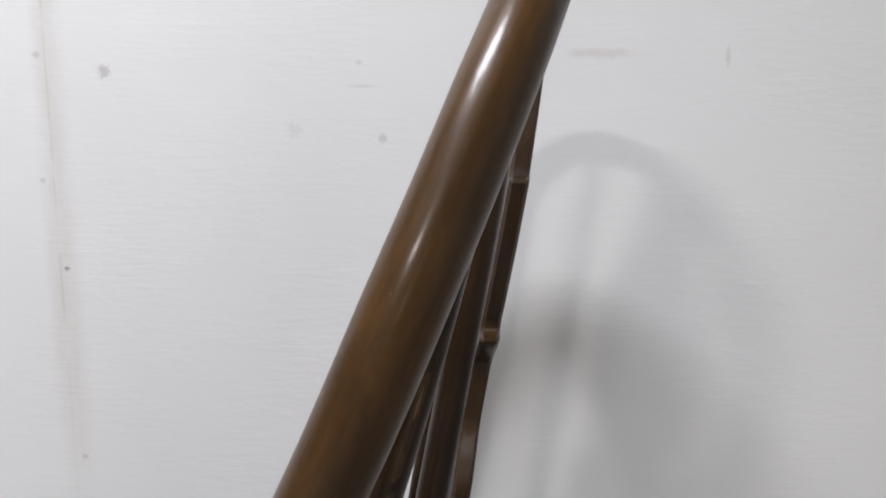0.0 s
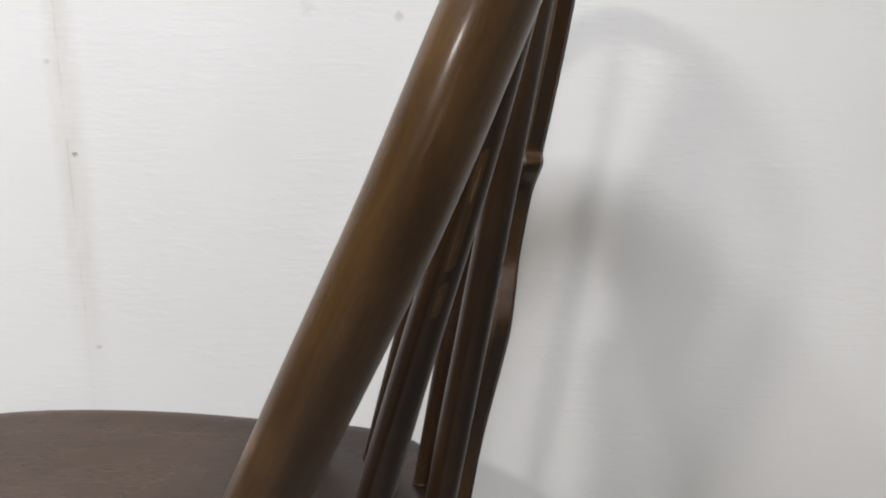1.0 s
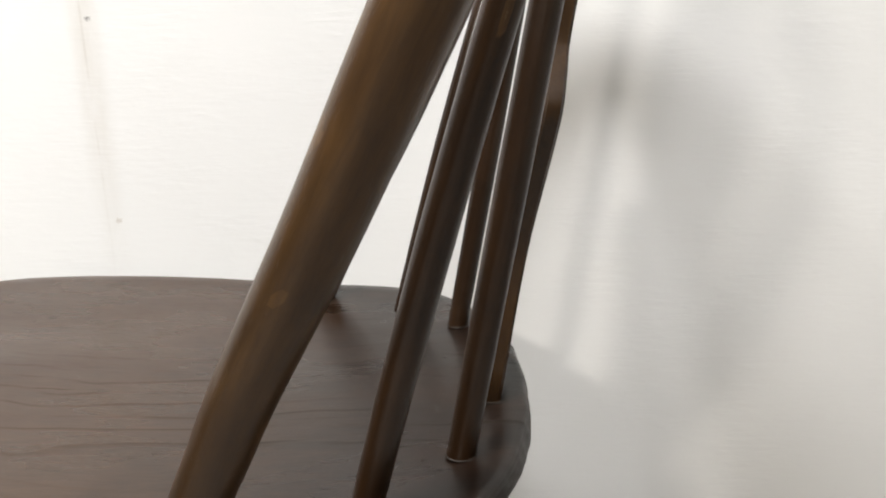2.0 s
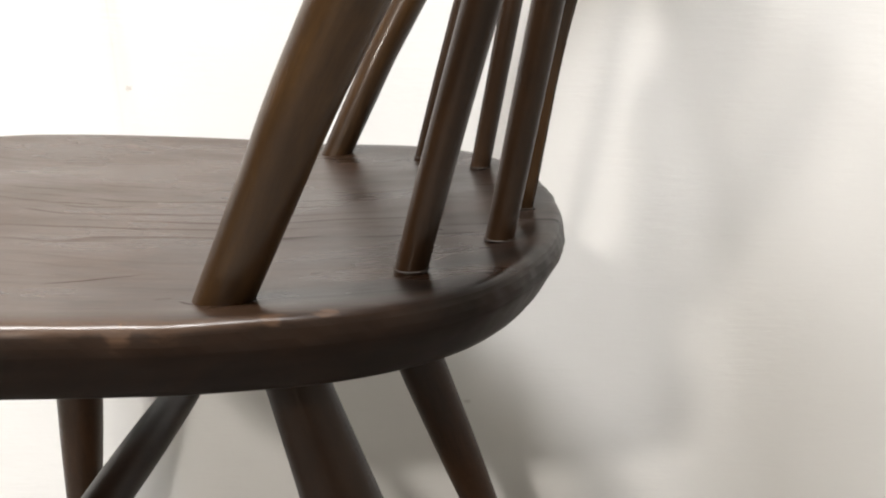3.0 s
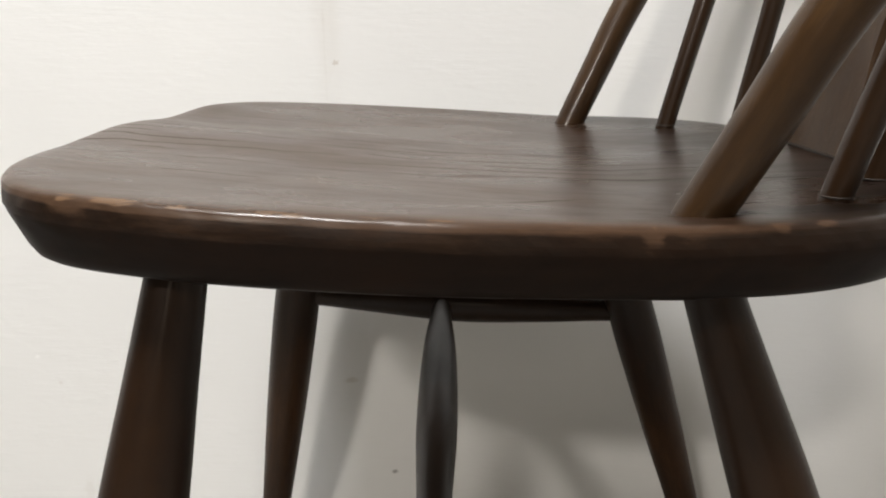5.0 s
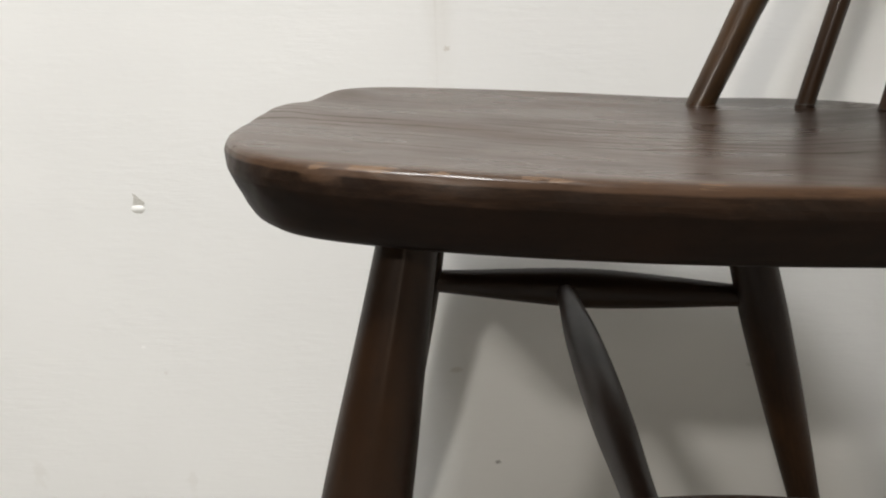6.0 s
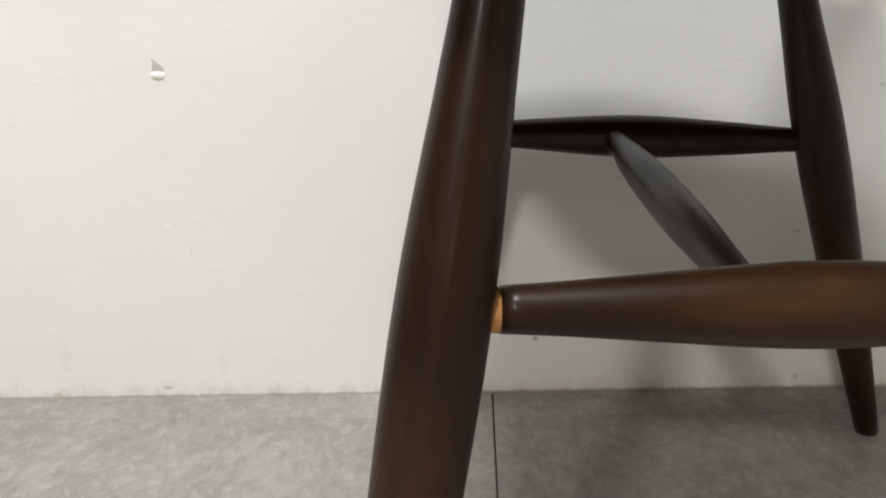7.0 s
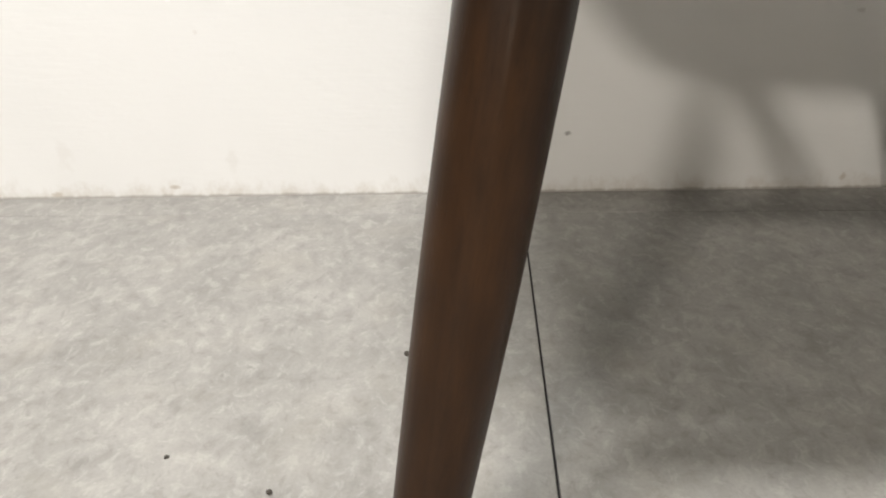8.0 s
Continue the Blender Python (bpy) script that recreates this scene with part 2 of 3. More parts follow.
def wallpaper():
    """Off-white wallpaper with fine level ribs, a stained upright seam, scuffs and grime along the floor."""
    n = Nodes("white_wallpaper")
    pos = n.position()
    sep = n.add("ShaderNodeSeparateXYZ")
    n.link(pos, sep.inputs[0])
    broad = n.noise(pos, 3.0, 4, 0.55)
    col = n.mix(n.step(broad, 0.35, 0.7), (0.79, 0.79, 0.78), (0.755, 0.755, 0.745))
    weave = n.noise(n.scaled(pos, (34, 1, 250)), 1.0, 2.5, 0.5, 0.4)
    thread = n.noise(n.scaled(pos, (60, 1, 190), (5, 0, 2)), 1.0, 3, 0.6)
    patch = n.step(n.noise(n.scaled(pos, (11, 1, 22), (2, 0, 7)), 1.0, 4, 0.6), 0.38, 0.66, 0.25, 1.0)
    col = n.mix(n.math("MULTIPLY", n.math("MULTIPLY", n.step(weave, 0.45, 0.75), patch), 0.06), col, (0.62, 0.61, 0.59))
    # the seam leans a little and is stained beige
    seam_x = n.math("ADD", sep.outputs[0], n.math("MULTIPLY", n.math("SUBTRACT", sep.outputs[2], 0.5), 0.0194))
    blot = n.noise(n.scaled(pos, (30, 1, 9)), 1.0, 4, 0.65)
    off = n.math("ABSOLUTE", n.math("ADD", seam_x, n.math("MULTIPLY", n.math("SUBTRACT", blot, 0.5), 0.008)))
    high = n.step(sep.outputs[2], 0.36, 0.62)
    band = n.math("MULTIPLY", n.step(off, 0.019, 0.002), n.math("MULTIPLY", n.step(blot, 0.3, 0.65, 0.35, 1.0), high))
    col = n.mix(n.math("MULTIPLY", band, 0.40), col, (0.56, 0.520, 0.46))
    line = n.math("MULTIPLY", n.step(n.math("ABSOLUTE", n.math("ADD", seam_x, 0.003)), 0.0016, 0.0004),
                  n.math("MULTIPLY", n.step(blot, 0.42, 0.6), high))
    col = n.mix(n.math("MULTIPLY", line, 0.22), col, (0.42, 0.38, 0.32))
    # single marks: x, z, half width, half height, raggedness, strength, colour
    grey, brown, dark = (0.42, 0.40, 0.38), (0.40, 0.33, 0.25), (0.13, 0.12, 0.11)
    marks = [(0.042, 0.811, 0.0085, 0.0075, 2.4, 0.60, grey), (0.282, 0.752, 0.005, 0.006, 1.2, 0.45, grey),
             (-0.0166, 0.826, 0.005, 0.004, 1.2, 0.45, grey), (0.0, 0.640, 0.0032, 0.0024, 2.2, 0.75, dark),
             (0.264, 0.797, 0.020, 0.0022, 1.0, 0.22, grey), (0.262, 0.817, 0.004, 0.003, 1.2, 0.3, grey),
             (0.468, 0.823, 0.036, 0.006, 1.2, 0.30, (0.55, 0.47, 0.44)), (0.578, 0.819, 0.003, 0.012, 1.2, 0.30, grey),
             (0.205, 0.760, 0.009, 0.010, 2.4, 0.16, grey), (-0.017, 0.718, 0.004, 0.003, 1.2, 0.4, grey),
             (0.007, 0.468, 0.0036, 0.0030, 2.4, 0.40, brown), (0.055, 0.0586, 0.0045, 0.0030, 1.3, 0.65, dark),
             (-0.276, 0.157, 0.0028, 0.0028, 1.6, 0.35, (0.62, 0.58, 0.55)), (-0.2956, 0.185, 0.0028, 0.0026, 1.6, 0.8, (0.88, 0.88, 0.87)),
             (0.013, 0.160, 0.009, 0.004, 1.4, 0.30, brown), (0.30, 0.165, 0.005, 0.003, 1.2, 0.4, grey),
             (0.36, 0.30, 0.004, 0.003, 1.2, 0.35, grey), (0.315, 0.012, 0.004, 0.006, 1.3, 0.5, brown),
             (-0.3197, 0.0103, 0.007, 0.003, 1.3, 0.6, brown), (-0.4357, 0.004, 0.008, 0.004, 1.3, 0.55, brown),
             (-0.42, 0.045, 0.010, 0.020, 2.4, 0.08, brown), (-0.26, 0.035, 0.006, 0.024, 2.4, 0.08, brown)]
    for i, (x, z, rx, rz, jag, k, c) in enumerate(marks):
        col = n.mix(spot(n, pos, x, z, rx, rz, jag, k, 1.0 + 1.37 * i), col, c)
    # grime that has crept up from the floor
    creep = n.noise(n.scaled(pos, (60, 1, 42)), 1.0, 5, 0.7)
    grime = n.step(n.math("ADD", sep.outputs[2], n.math("MULTIPLY", n.math("SUBTRACT", creep, 0.5), 0.06)), 0.018, -0.012)
    col = n.mix(n.math("MULTIPLY", grime, 0.55), col, (0.50, 0.45, 0.38))
    # dark line of dirt where the paper meets the floor
    line = n.math("MULTIPLY", n.step(n.math("ADD", sep.outputs[2], n.math("MULTIPLY", n.math("SUBTRACT", creep, 0.5), 0.006)), 0.0035, 0.0005), 0.55)
    col = n.mix(line, col, (0.20, 0.18, 0.155))
    h = n.math("MULTIPLY", n.math("ADD", n.math("MULTIPLY", weave, 0.8), n.math("MULTIPLY", thread, 0.4)), patch)
    return n.set(color=col, rough=0.62, normal=n.bump(h, 0.28, 0.0012), spec=0.35)


def vinyl_tile():
    """Grey stone-patterned vinyl: clouds, pale flecks and dark specks."""
    n = Nodes("grey_stone_vinyl")
    pos = n.position()
    info = n.add("ShaderNodeObjectInfo").outputs["Random"]
    shift = n.add("ShaderNodeCombineXYZ")
    n.link(n.math("MULTIPLY", info, 7.0), shift.inputs[0])
    vec = n.scaled(pos, (1, 1, 1), shift.outputs[0])
    cloud = n.noise(n.scaled(vec, (1, 0.8, 1)), 15.0, 5, 0.62, 0.6)
    mottle = n.noise(n.scaled(vec, (1, 0.78, 1)), 50.0, 7, 0.70, 0.7)
    fleck = n.noise(n.scaled(vec, (1, 0.75, 1), (4, 1, 0)), 92.0, 5, 0.68, 0.5)
    grain = n.noise(vec, 420.0, 3, 0.6)
    t = n.math("ADD", n.math("MULTIPLY", cloud, 0.45), n.math("MULTIPLY", mottle, 0.55))
    col = n.mix(n.step(t, 0.32, 0.68), (0.205, 0.198, 0.186), (0.320, 0.310, 0.290))
    col = n.mix(n.math("MULTIPLY", n.step(fleck, 0.51, 0.66), 0.42), col, (0.405, 0.394, 0.368))
    col = n.mix(n.math("MULTIPLY", n.step(fleck, 0.47, 0.33), 0.45), col, (0.165, 0.157, 0.146))
    scratch = n.noise(n.scaled(vec, (1, 1, 1), (3, 8, 0)), 26.0, 4, 0.6, 1.2)
    col = n.mix(n.math("MULTIPLY", n.step(scratch, 0.66, 0.76), 0.55), col, (0.11, 0.105, 0.098))
    tint = n.noise(vec, 17.0, 3, 0.5)
    col = n.mix(n.math("MULTIPLY", n.step(tint, 0.5, 0.75), 0.25), col, (0.31, 0.290, 0.250))
    col = n.mix(n.math("MULTIPLY", n.step(grain, 0.4, 0.7), 0.16), col, (0.165, 0.157, 0.148))
    h = n.math("ADD", n.math("MULTIPLY", mottle, 0.7), n.math("MULTIPLY", grain, 0.4))
    return n.set(color=col, rough=n.step(cloud, 0.3, 0.7, 0.42, 0.55), normal=n.bump(h, 0.20, 0.0006), spec=0.4)


def plain(name, colour, rough=0.7, spread=0.06, scale=6.0):
    n = Nodes(name)
    f = n.noise(n.position(), scale, 4, 0.55)
    col = n.mix(n.step(f, 0.3, 0.7), colour, tuple(c * (1 - spread) for c in colour))
    return n.set(color=col, rough=rough)


def glowing(name, colour, strength):
    n = Nodes(name)
    n.bsdf.inputs["Emission Color"].default_value = (*colour, 1)
    n.bsdf.inputs["Emission Strength"].default_value = strength
    return n.set(color=(0.8, 0.8, 0.8), rough=0.5)


SEAT_WOOD = wood("dark_stained_elm", (0.0036, 0.0020, 0.0013), (0.0125, 0.0064, 0.0037), (0.019, 0.0088, 0.0042), 0.6, 0.29, 0.33,
                 rubbed=0.04, worn_colour=(0.12, 0.068, 0.034), lines=0.16, relief=0.12, rub_colour=(0.086, 0.0485, 0.0280),
                 cracks=((0.044, -0.139, 0.018, 0.0014, 0.55), (0.0785, -0.163, 0.003, 0.0008, 0.5), (0.091, -0.170, 0.007, 0.0011, -0.6),
                         (-0.108, -0.1165, 0.016, 0.0009, -0.1), (-0.085, -0.1185, 0.012, 0.0007, -0.05), (-0.02, -0.006, 0.014, 0.0010, 0.0)))
FRAME_WOOD = wood("dark_stained_beech", (0.0110, 0.0051, 0.0023), (0.0165, 0.0075, 0.0032), (0.024, 0.0108, 0.0043), 0.45, 0.42, 0.16,
                  rubbed=0.25, worn_colour=(0.16, 0.085, 0.036), coat=0.15, rub_colour=(0.092, 0.0410, 0.0152), relief=0.22)
BOW_WOOD = wood("rubbed_brown_beech", (0.0110, 0.0050, 0.0019), (0.0180, 0.0080, 0.0028), (0.027, 0.0120, 0.0040), 0.60, 0.37, 0.18,
                rubbed=0.06, worn_colour=(0.165, 0.100, 0.046), coat=0.30, rub_colour=(0.110, 0.0560, 0.0176), relief=0.26, strand=52)
BARE_WOOD = wood("bare_orange_beech", (0.50, 0.23, 0.075), (0.62, 0.31, 0.11), (0.55, 0.26, 0.09), 0.4, 0.5, 0.4, rubbed=0.0)
WALLPAPER = wallpaper()
VINYL = vinyl_tile()
GROUT = plain("black_joint", (0.020, 0.019, 0.018), 0.9)
# unseen walls and ceiling are kept dark to hold down bounced light
DARK_PAINT = plain("dark_room_paint", (0.11, 0.108, 0.104), 0.7)
BOUNCE_PAINT = plain("pale_bounce_paint", (0.60, 0.565, 0.51), 0.8)
CEILING_PAINT = plain("dark_ceiling_paint", (0.16, 0.16, 0.157), 0.8)
LAMP_BODY = plain("white_lamp_metal", (0.78, 0.78, 0.78), 0.4)
DIFFUSER = glowing("glowing_diffuser", LAMP_COLOUR, 6.0)
PLASTER = plain("pale_plaster", (0.90, 0.90, 0.88), 0.9, 0.12, 300)
BARE_PLASTER = plain("grey_plaster", (0.58, 0.565, 0.53), 0.95, 0.2, 500)
GLUE = plain("old_glue", (0.026, 0.017, 0.011), 0.6, 0.5, 400)
GLASS_NODES = Nodes("clear_glass")
GLASS_NODES.bsdf.inputs["Transmission Weight"].default_value = 1.0
GLASS = GLASS_NODES.set(color=(0.95, 0.97, 0.97), rough=0.02)
SOIL = plain("black_crumb", (0.045, 0.038, 0.030), 0.9)

# ---------------------------------------------------------------- structure
T = 0.12
wall_north = tagged(mesh_object("wall_north", *block(ROOM_X0 - T, ROOM_X1 + T, 0, T, -0.02, ROOM_H), WALLPAPER, smooth=False),
                    "off-white ribbed wallpaper wall with stained seam and scuffs", "wall", kind="structure")
tagged(mesh_object("wall_west", *block(ROOM_X0 - T, ROOM_X0, ROOM_Y0, 0, -0.02, ROOM_H), DARK_PAINT, smooth=False),
       "unseen dark room wall that holds down bounced light", "wall", kind="structure")
# unseen wall, set close and pale to bounce light onto the right side
tagged(mesh_object("bounce_wall_east", *block(ROOM_X1, ROOM_X1 + T, ROOM_Y0, 0, -0.02, ROOM_H), BOUNCE_PAINT, smooth=False),
       "unseen pale wall that bounces light from the right", "wall", kind="structure")
tagged(mesh_object("ceiling", *block(ROOM_X0 - T, ROOM_X1 + T, ROOM_Y0 - T, T, ROOM_H, ROOM_H + 0.1), CEILING_PAINT, smooth=False),
       "unseen ceiling kept dark to limit bounced light", "ceiling", kind="structure")
floor = tagged(mesh_object("floor", *block(ROOM_X0 - T, ROOM_X1 + T, ROOM_Y0 - T, T, -0.06, -0.0025), GROUT, smooth=False),
               "grey stone-patterned vinyl tile floor with a black joint", "floor", kind="structure")


def block_mesh(boxes):
    """Several boxes in one mesh."""
    v, f = [], []
    for b in boxes:
        bv, bf = block(*b)
        f += [tuple(k + len(v) for k in face) for face in bf]
        v += bv
    return v, f


# unseen far wall with the window opening added for fill light
wx0, wx1, wz0, wz1, watts = FILL_WINDOW
ys = (ROOM_Y0 - T, ROOM_Y0)
tagged(mesh_object("wall_south", *block_mesh([(ROOM_X0 - T, wx0, *ys, -0.02, ROOM_H), (wx1, ROOM_X1 + T, *ys, -0.02, ROOM_H),
                                              (wx0, wx1, *ys, -0.02, wz0), (wx0, wx1, *ys, wz1, ROOM_H)]), DARK_PAINT, smooth=False),
       "unseen dark room wall with the added fill window", "wall", kind="structure")
window = tagged(new("fill_window_1"), "added white-framed fill window with two panes", "window", kind="structure")
window.location = ((wx0 + wx1) / 2, ROOM_Y0 - T / 2, wz0)
ww, wh = (wx1 - wx0) / 2, wz1 - wz0
mesh_object("fill_window_frame", *block_mesh([(-ww, -ww + 0.05, -0.03, 0.03, 0, wh), (ww - 0.05, ww, -0.03, 0.03, 0, wh), (-0.025, 0.025, -0.03, 0.03, 0.05, wh - 0.05),
                                         (-ww + 0.05, ww - 0.05, -0.03, 0.03, 0, 0.05), (-ww + 0.05, ww - 0.05, -0.03, 0.03, wh - 0.05, wh)]), LAMP_BODY, window, smooth=False)
for x0, x1 in ((-ww + 0.05, -0.025), (0.025, ww - 0.05)):
    pane = mesh_object("pane", *block(x0, x1, -0.003, 0.003, 0.05, wh - 0.05), GLASS, window, "clear glass", smooth=False)
    pane.visible_shadow = False
# warm area lamp in the added opening, lifting the wall's shaded parts
data = bpy.data.lights.new("fill_light", "AREA")
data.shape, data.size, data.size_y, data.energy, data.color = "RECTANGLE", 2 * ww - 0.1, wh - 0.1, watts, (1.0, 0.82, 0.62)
fill_light = new("fill_light", data)
fill_light.matrix_world = pose((wx0 + wx1) / 2, ROOM_Y0 + 0.01, (wz0 + wz1) / 2, 90, 0, 0)


def ceiling_light(x, y, w, l, watts, colour):
    thing = tagged(new("ceiling_light"), "long white ceiling light with a glowing diffuser", "ceiling light", "ceiling lights")
    thing.location = (x, y, ROOM_H - 0.07)
    mesh_object("lamp_body", *block(-w / 2 - 0.02, w / 2 + 0.02, -l / 2 - 0.02, l / 2 + 0.02, 0.02, 0.07), LAMP_BODY, thing, smooth=False)
    mesh_object("diffuser", *block(-w / 2, w / 2, -l / 2, l / 2, 0.0, 0.02), DIFFUSER, thing, "glowing white diffuser", smooth=False)
    data = bpy.data.lights.new("tube", "AREA")
    data.shape, data.size, data.size_y, data.energy, data.color = "RECTANGLE", w, l, watts, colour
    lamp = new("tube", data)
    lamp.location = (x, y, ROOM_H - 0.078)


for row in CEILING_LIGHTS:
    ceiling_light(*row)


# ---------------------------------------------------------------- the chair
# In the chair's own space x runs from the front of the seat to its back, and y across it.
chair = tagged(new("dining_chair"), "dark-stained wooden stick-back dining chair with a shaped elm seat", "chair")
chair.matrix_world = pose(0.1, -0.2806, 0, 0, 0, -0.13)

RIM = spline([(0.2410, 0), (0.2375, 0.050), (0.2285, 0.092), (0.2100, 0.134), (0.1855, 0.164), (0.150, 0.182), (0.100, 0.192), (0.050, 0.199),
              (0.0, 0.2035), (-0.050, 0.203), (-0.100, 0.1975), (-0.144, 0.1835), (-0.1690, 0.1555), (-0.1815, 0.112), (-0.1875, 0.055), (-0.190, 0)], 230)


def seat_level(x):
    """The height of the seat's upper rim, which rises towards the front."""
    t = min(max((0.09 - x) / 0.26, 0), 1)
    return 0.430 + 0.0125 * t


def hollow(x, y, k):
    """How far the seat is scooped below its rim at a share k of the way out from the middle."""
    bowl = 0.0075 * max(0.0, 1 - (k / 0.93) ** 2) ** 0.7 if k < 0.93 else 0.0
    # two scoops for the thighs leave a ridge between them that runs back from the front edge
    front = min(max((-x + 0.03) / 0.18, 0), 1)
    thigh = (0.0034 if y > 0.012 else 0.0013) * front * math.exp(-((abs(y - 0.012) - 0.075) / 0.042) ** 2)
    return max(bowl * (1 - 0.5 * front), 0.0) + thigh


# worn chips along the near edge: place along the seat, how far down they reach, half length, how bare they are
CHIPS = [(-0.128, 0.0044, 0.007, 1.45), (-0.109, 0.0034, 0.013, 1.45), (-0.088, 0.0026, 0.010, 1.45), (-0.052, 0.0026, 0.016, 1.4), (0.074, 0.0045, 0.0032, 1.25),
         (0.074, 0.0110, 0.0060, 0.34), (0.055, 0.0110, 0.012, 0.26), (0.089, 0.0110, 0.008, 0.28), (0.030, 0.0110, 0.014, 0.24), (0.0, 0.0026, 0.012, 1.35),
         (0.139, 0.0020, 0.0017, 1.25), (0.122, 0.0024, 0.0018, 1.05), (-0.022, 0.0024, 0.010, 1.3), (-0.150, 0.0100, 0.020, 0.30)]


def build_seat(parent):
    half = [(x, y) for x, y in RIM]
    # the far half of the hand-shaped seat is a little fuller
    loop = [(x, 1.035 * y) for x, y in half] + [(x, -y) for x, y in half[-2:0:-1]]
    m, cx = len(loop), 0.02
    # (inset from the rim, drop below the upper face or height above the lower face, side), from the middle of the top round to the bottom
    rings = [("top", s) for s in (0.06, 0.15, 0.25, 0.35, 0.45, 0.55, 0.65, 0.74, 0.82, 0.88, 0.92, 0.945)]
    rings += [("edge", 0.0060, 0.0), ("edge", 0.0042, 0.0003), ("edge", 0.0028, 0.0009), ("edge", 0.0018, 0.0020), ("edge", 0.0010, 0.0042),
              ("edge", 0.0003, 0.0075), ("edge", 0.0, 0.0105), ("edge", 0.0006, 0.0122), ("edge", 0.0020, 0.0138), ("edge", 0.0044, 0.0165),
              ("edge", 0.0078, 0.0205), ("edge", 0.0112, 0.0245), ("edge", 0.0150, 0.0276), ("edge", 0.0200, 0.0291), ("edge", 0.0300, 0.0296)]
    rings += [("under", 0.4), ("under", 0.15)]
    verts, grain, wear = [], [], []
    for ring in rings:
        for i, (x, y) in enumerate(loop):
            r = math.hypot(x - cx, y)
            if ring[0] == "edge":
                # the lower edge is cut back further at the front than at the sides
                deep = 0.48 + 0.13 * min(max((-x - 0.145) / 0.035, 0), 1) + 0.16 * min(max((x - 0.13) / 0.06, 0), 1) if ring[2] > 0.013 else 1.0
                cut = min(max((-x - 0.15) / 0.03, 0), 1) * 0.0026 * min(max((ring[2] - 0.004) / 0.009, 0), 1)
                k, drop = 1 - (ring[1] * deep + cut) / r, ring[2]
            else:
                k, drop = ring[1], 0.0 if ring[0] == "top" else 0.0296
            px, py = cx + (x - cx) * k, y * k
            z = seat_level(px) - drop
            if ring[0] == "top" or (ring[0] == "edge" and drop < 0.012):
                z -= hollow(px, py, k) * (1.0 if ring[0] == "top" else 1 - drop / 0.012)
            if ring[0] == "edge" and 0.0004 < drop < 0.02:
                w = 0.0007 * noise.noise(Vector((px * 45, py * 45, drop * 90))) + 0.0004 * noise.noise(Vector((px * 160, py * 160, drop * 300)))
                px, py = px + w * (x - cx) / r, py + w * y / r
            verts.append((px, py, z))
            grain.append((py, z, px))
            rubbed = 0.0
            if ring[0] == "edge" and drop < 0.0122:
                # side's upper band: edge wear, plus its lit tone put into the colour
                front = min(max((0.17 - px) / 0.22, 0), 1)
                rubbed = 0.05 + 0.14 * front + 0.22 * front * max(0.0, noise.noise(Vector((px * 22, py * 22, drop * 60))))
                if 0.0001 < drop < 0.0030:
                    rubbed = 0.16 + 0.70 * front
                for cx0, low, half, much in CHIPS:
                    if py < 0 and drop < low:
                        rubbed = max(rubbed, much * max(0.0, 1 - ((px - cx0) / (1.3 * half)) ** 2) * (1 - 0.6 * (drop / low) ** 2))
            if ring[0] == "top" or (ring[0] == "edge" and drop < 0.0003):
                # the top is browner at the front and middle, darker towards the back
                rubbed = 0.42 - 0.24 * min(max((px - 0.02) / 0.16, 0), 1)
            wear.append(rubbed)
    faces = []
    for j in range(len(rings) - 1):
        for i in range(m):
            a, b = j * m + i, j * m + (i + 1) % m
            faces.append((a, a + m, b + m, b))
    top, low = len(verts), len(verts) + 1
    verts += [(cx, 0, seat_level(cx) - hollow(cx, 0, 0)), (cx, 0, seat_level(cx) - 0.0296)]
    grain += [(0, verts[-2][2], cx), (0, verts[-1][2], cx)]
    wear += [0.42, 0]
    last = (len(rings) - 1) * m
    for i in range(m):
        faces.append((top, i, (i + 1) % m))
        faces.append((low, last + (i + 1) % m, last + i))
    return mesh_object("seat", verts, faces, SEAT_WOOD, parent, "dark-stained elm seat with a rubbed edge", grain, wear)


build_seat(chair)

# legs: swelling where the stretchers meet them
LEG_PROFILE = [(0.0, 0.0098), (0.10, 0.0116), (0.25, 0.0142), (0.42, 0.0168), (0.56, 0.0181), (0.66, 0.0184), (0.76, 0.0172), (0.88, 0.0140), (1.0, 0.0112)]
# legs are lighter brown below and dark towards the seat
LEG_TONE = ((0, 0.26), (0.45, 0.34), (0.60, 0.26), (0.74, 0.06), (1, 0))
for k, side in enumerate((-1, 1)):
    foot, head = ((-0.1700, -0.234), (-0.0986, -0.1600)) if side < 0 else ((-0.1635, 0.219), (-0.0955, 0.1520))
    bar("leg", (*foot, 0.0), (*head, 0.416), LEG_PROFILE, FRAME_WOOD, chair, "", phase=3.0 + k, rubbed=LEG_TONE)
    bar("leg", (0.2485, side * 0.199, 0.0), (0.1095, side * 0.1315, 0.410), LEG_PROFILE, FRAME_WOOD, chair, "", phase=6.0 + k, rubbed=LEG_TONE)

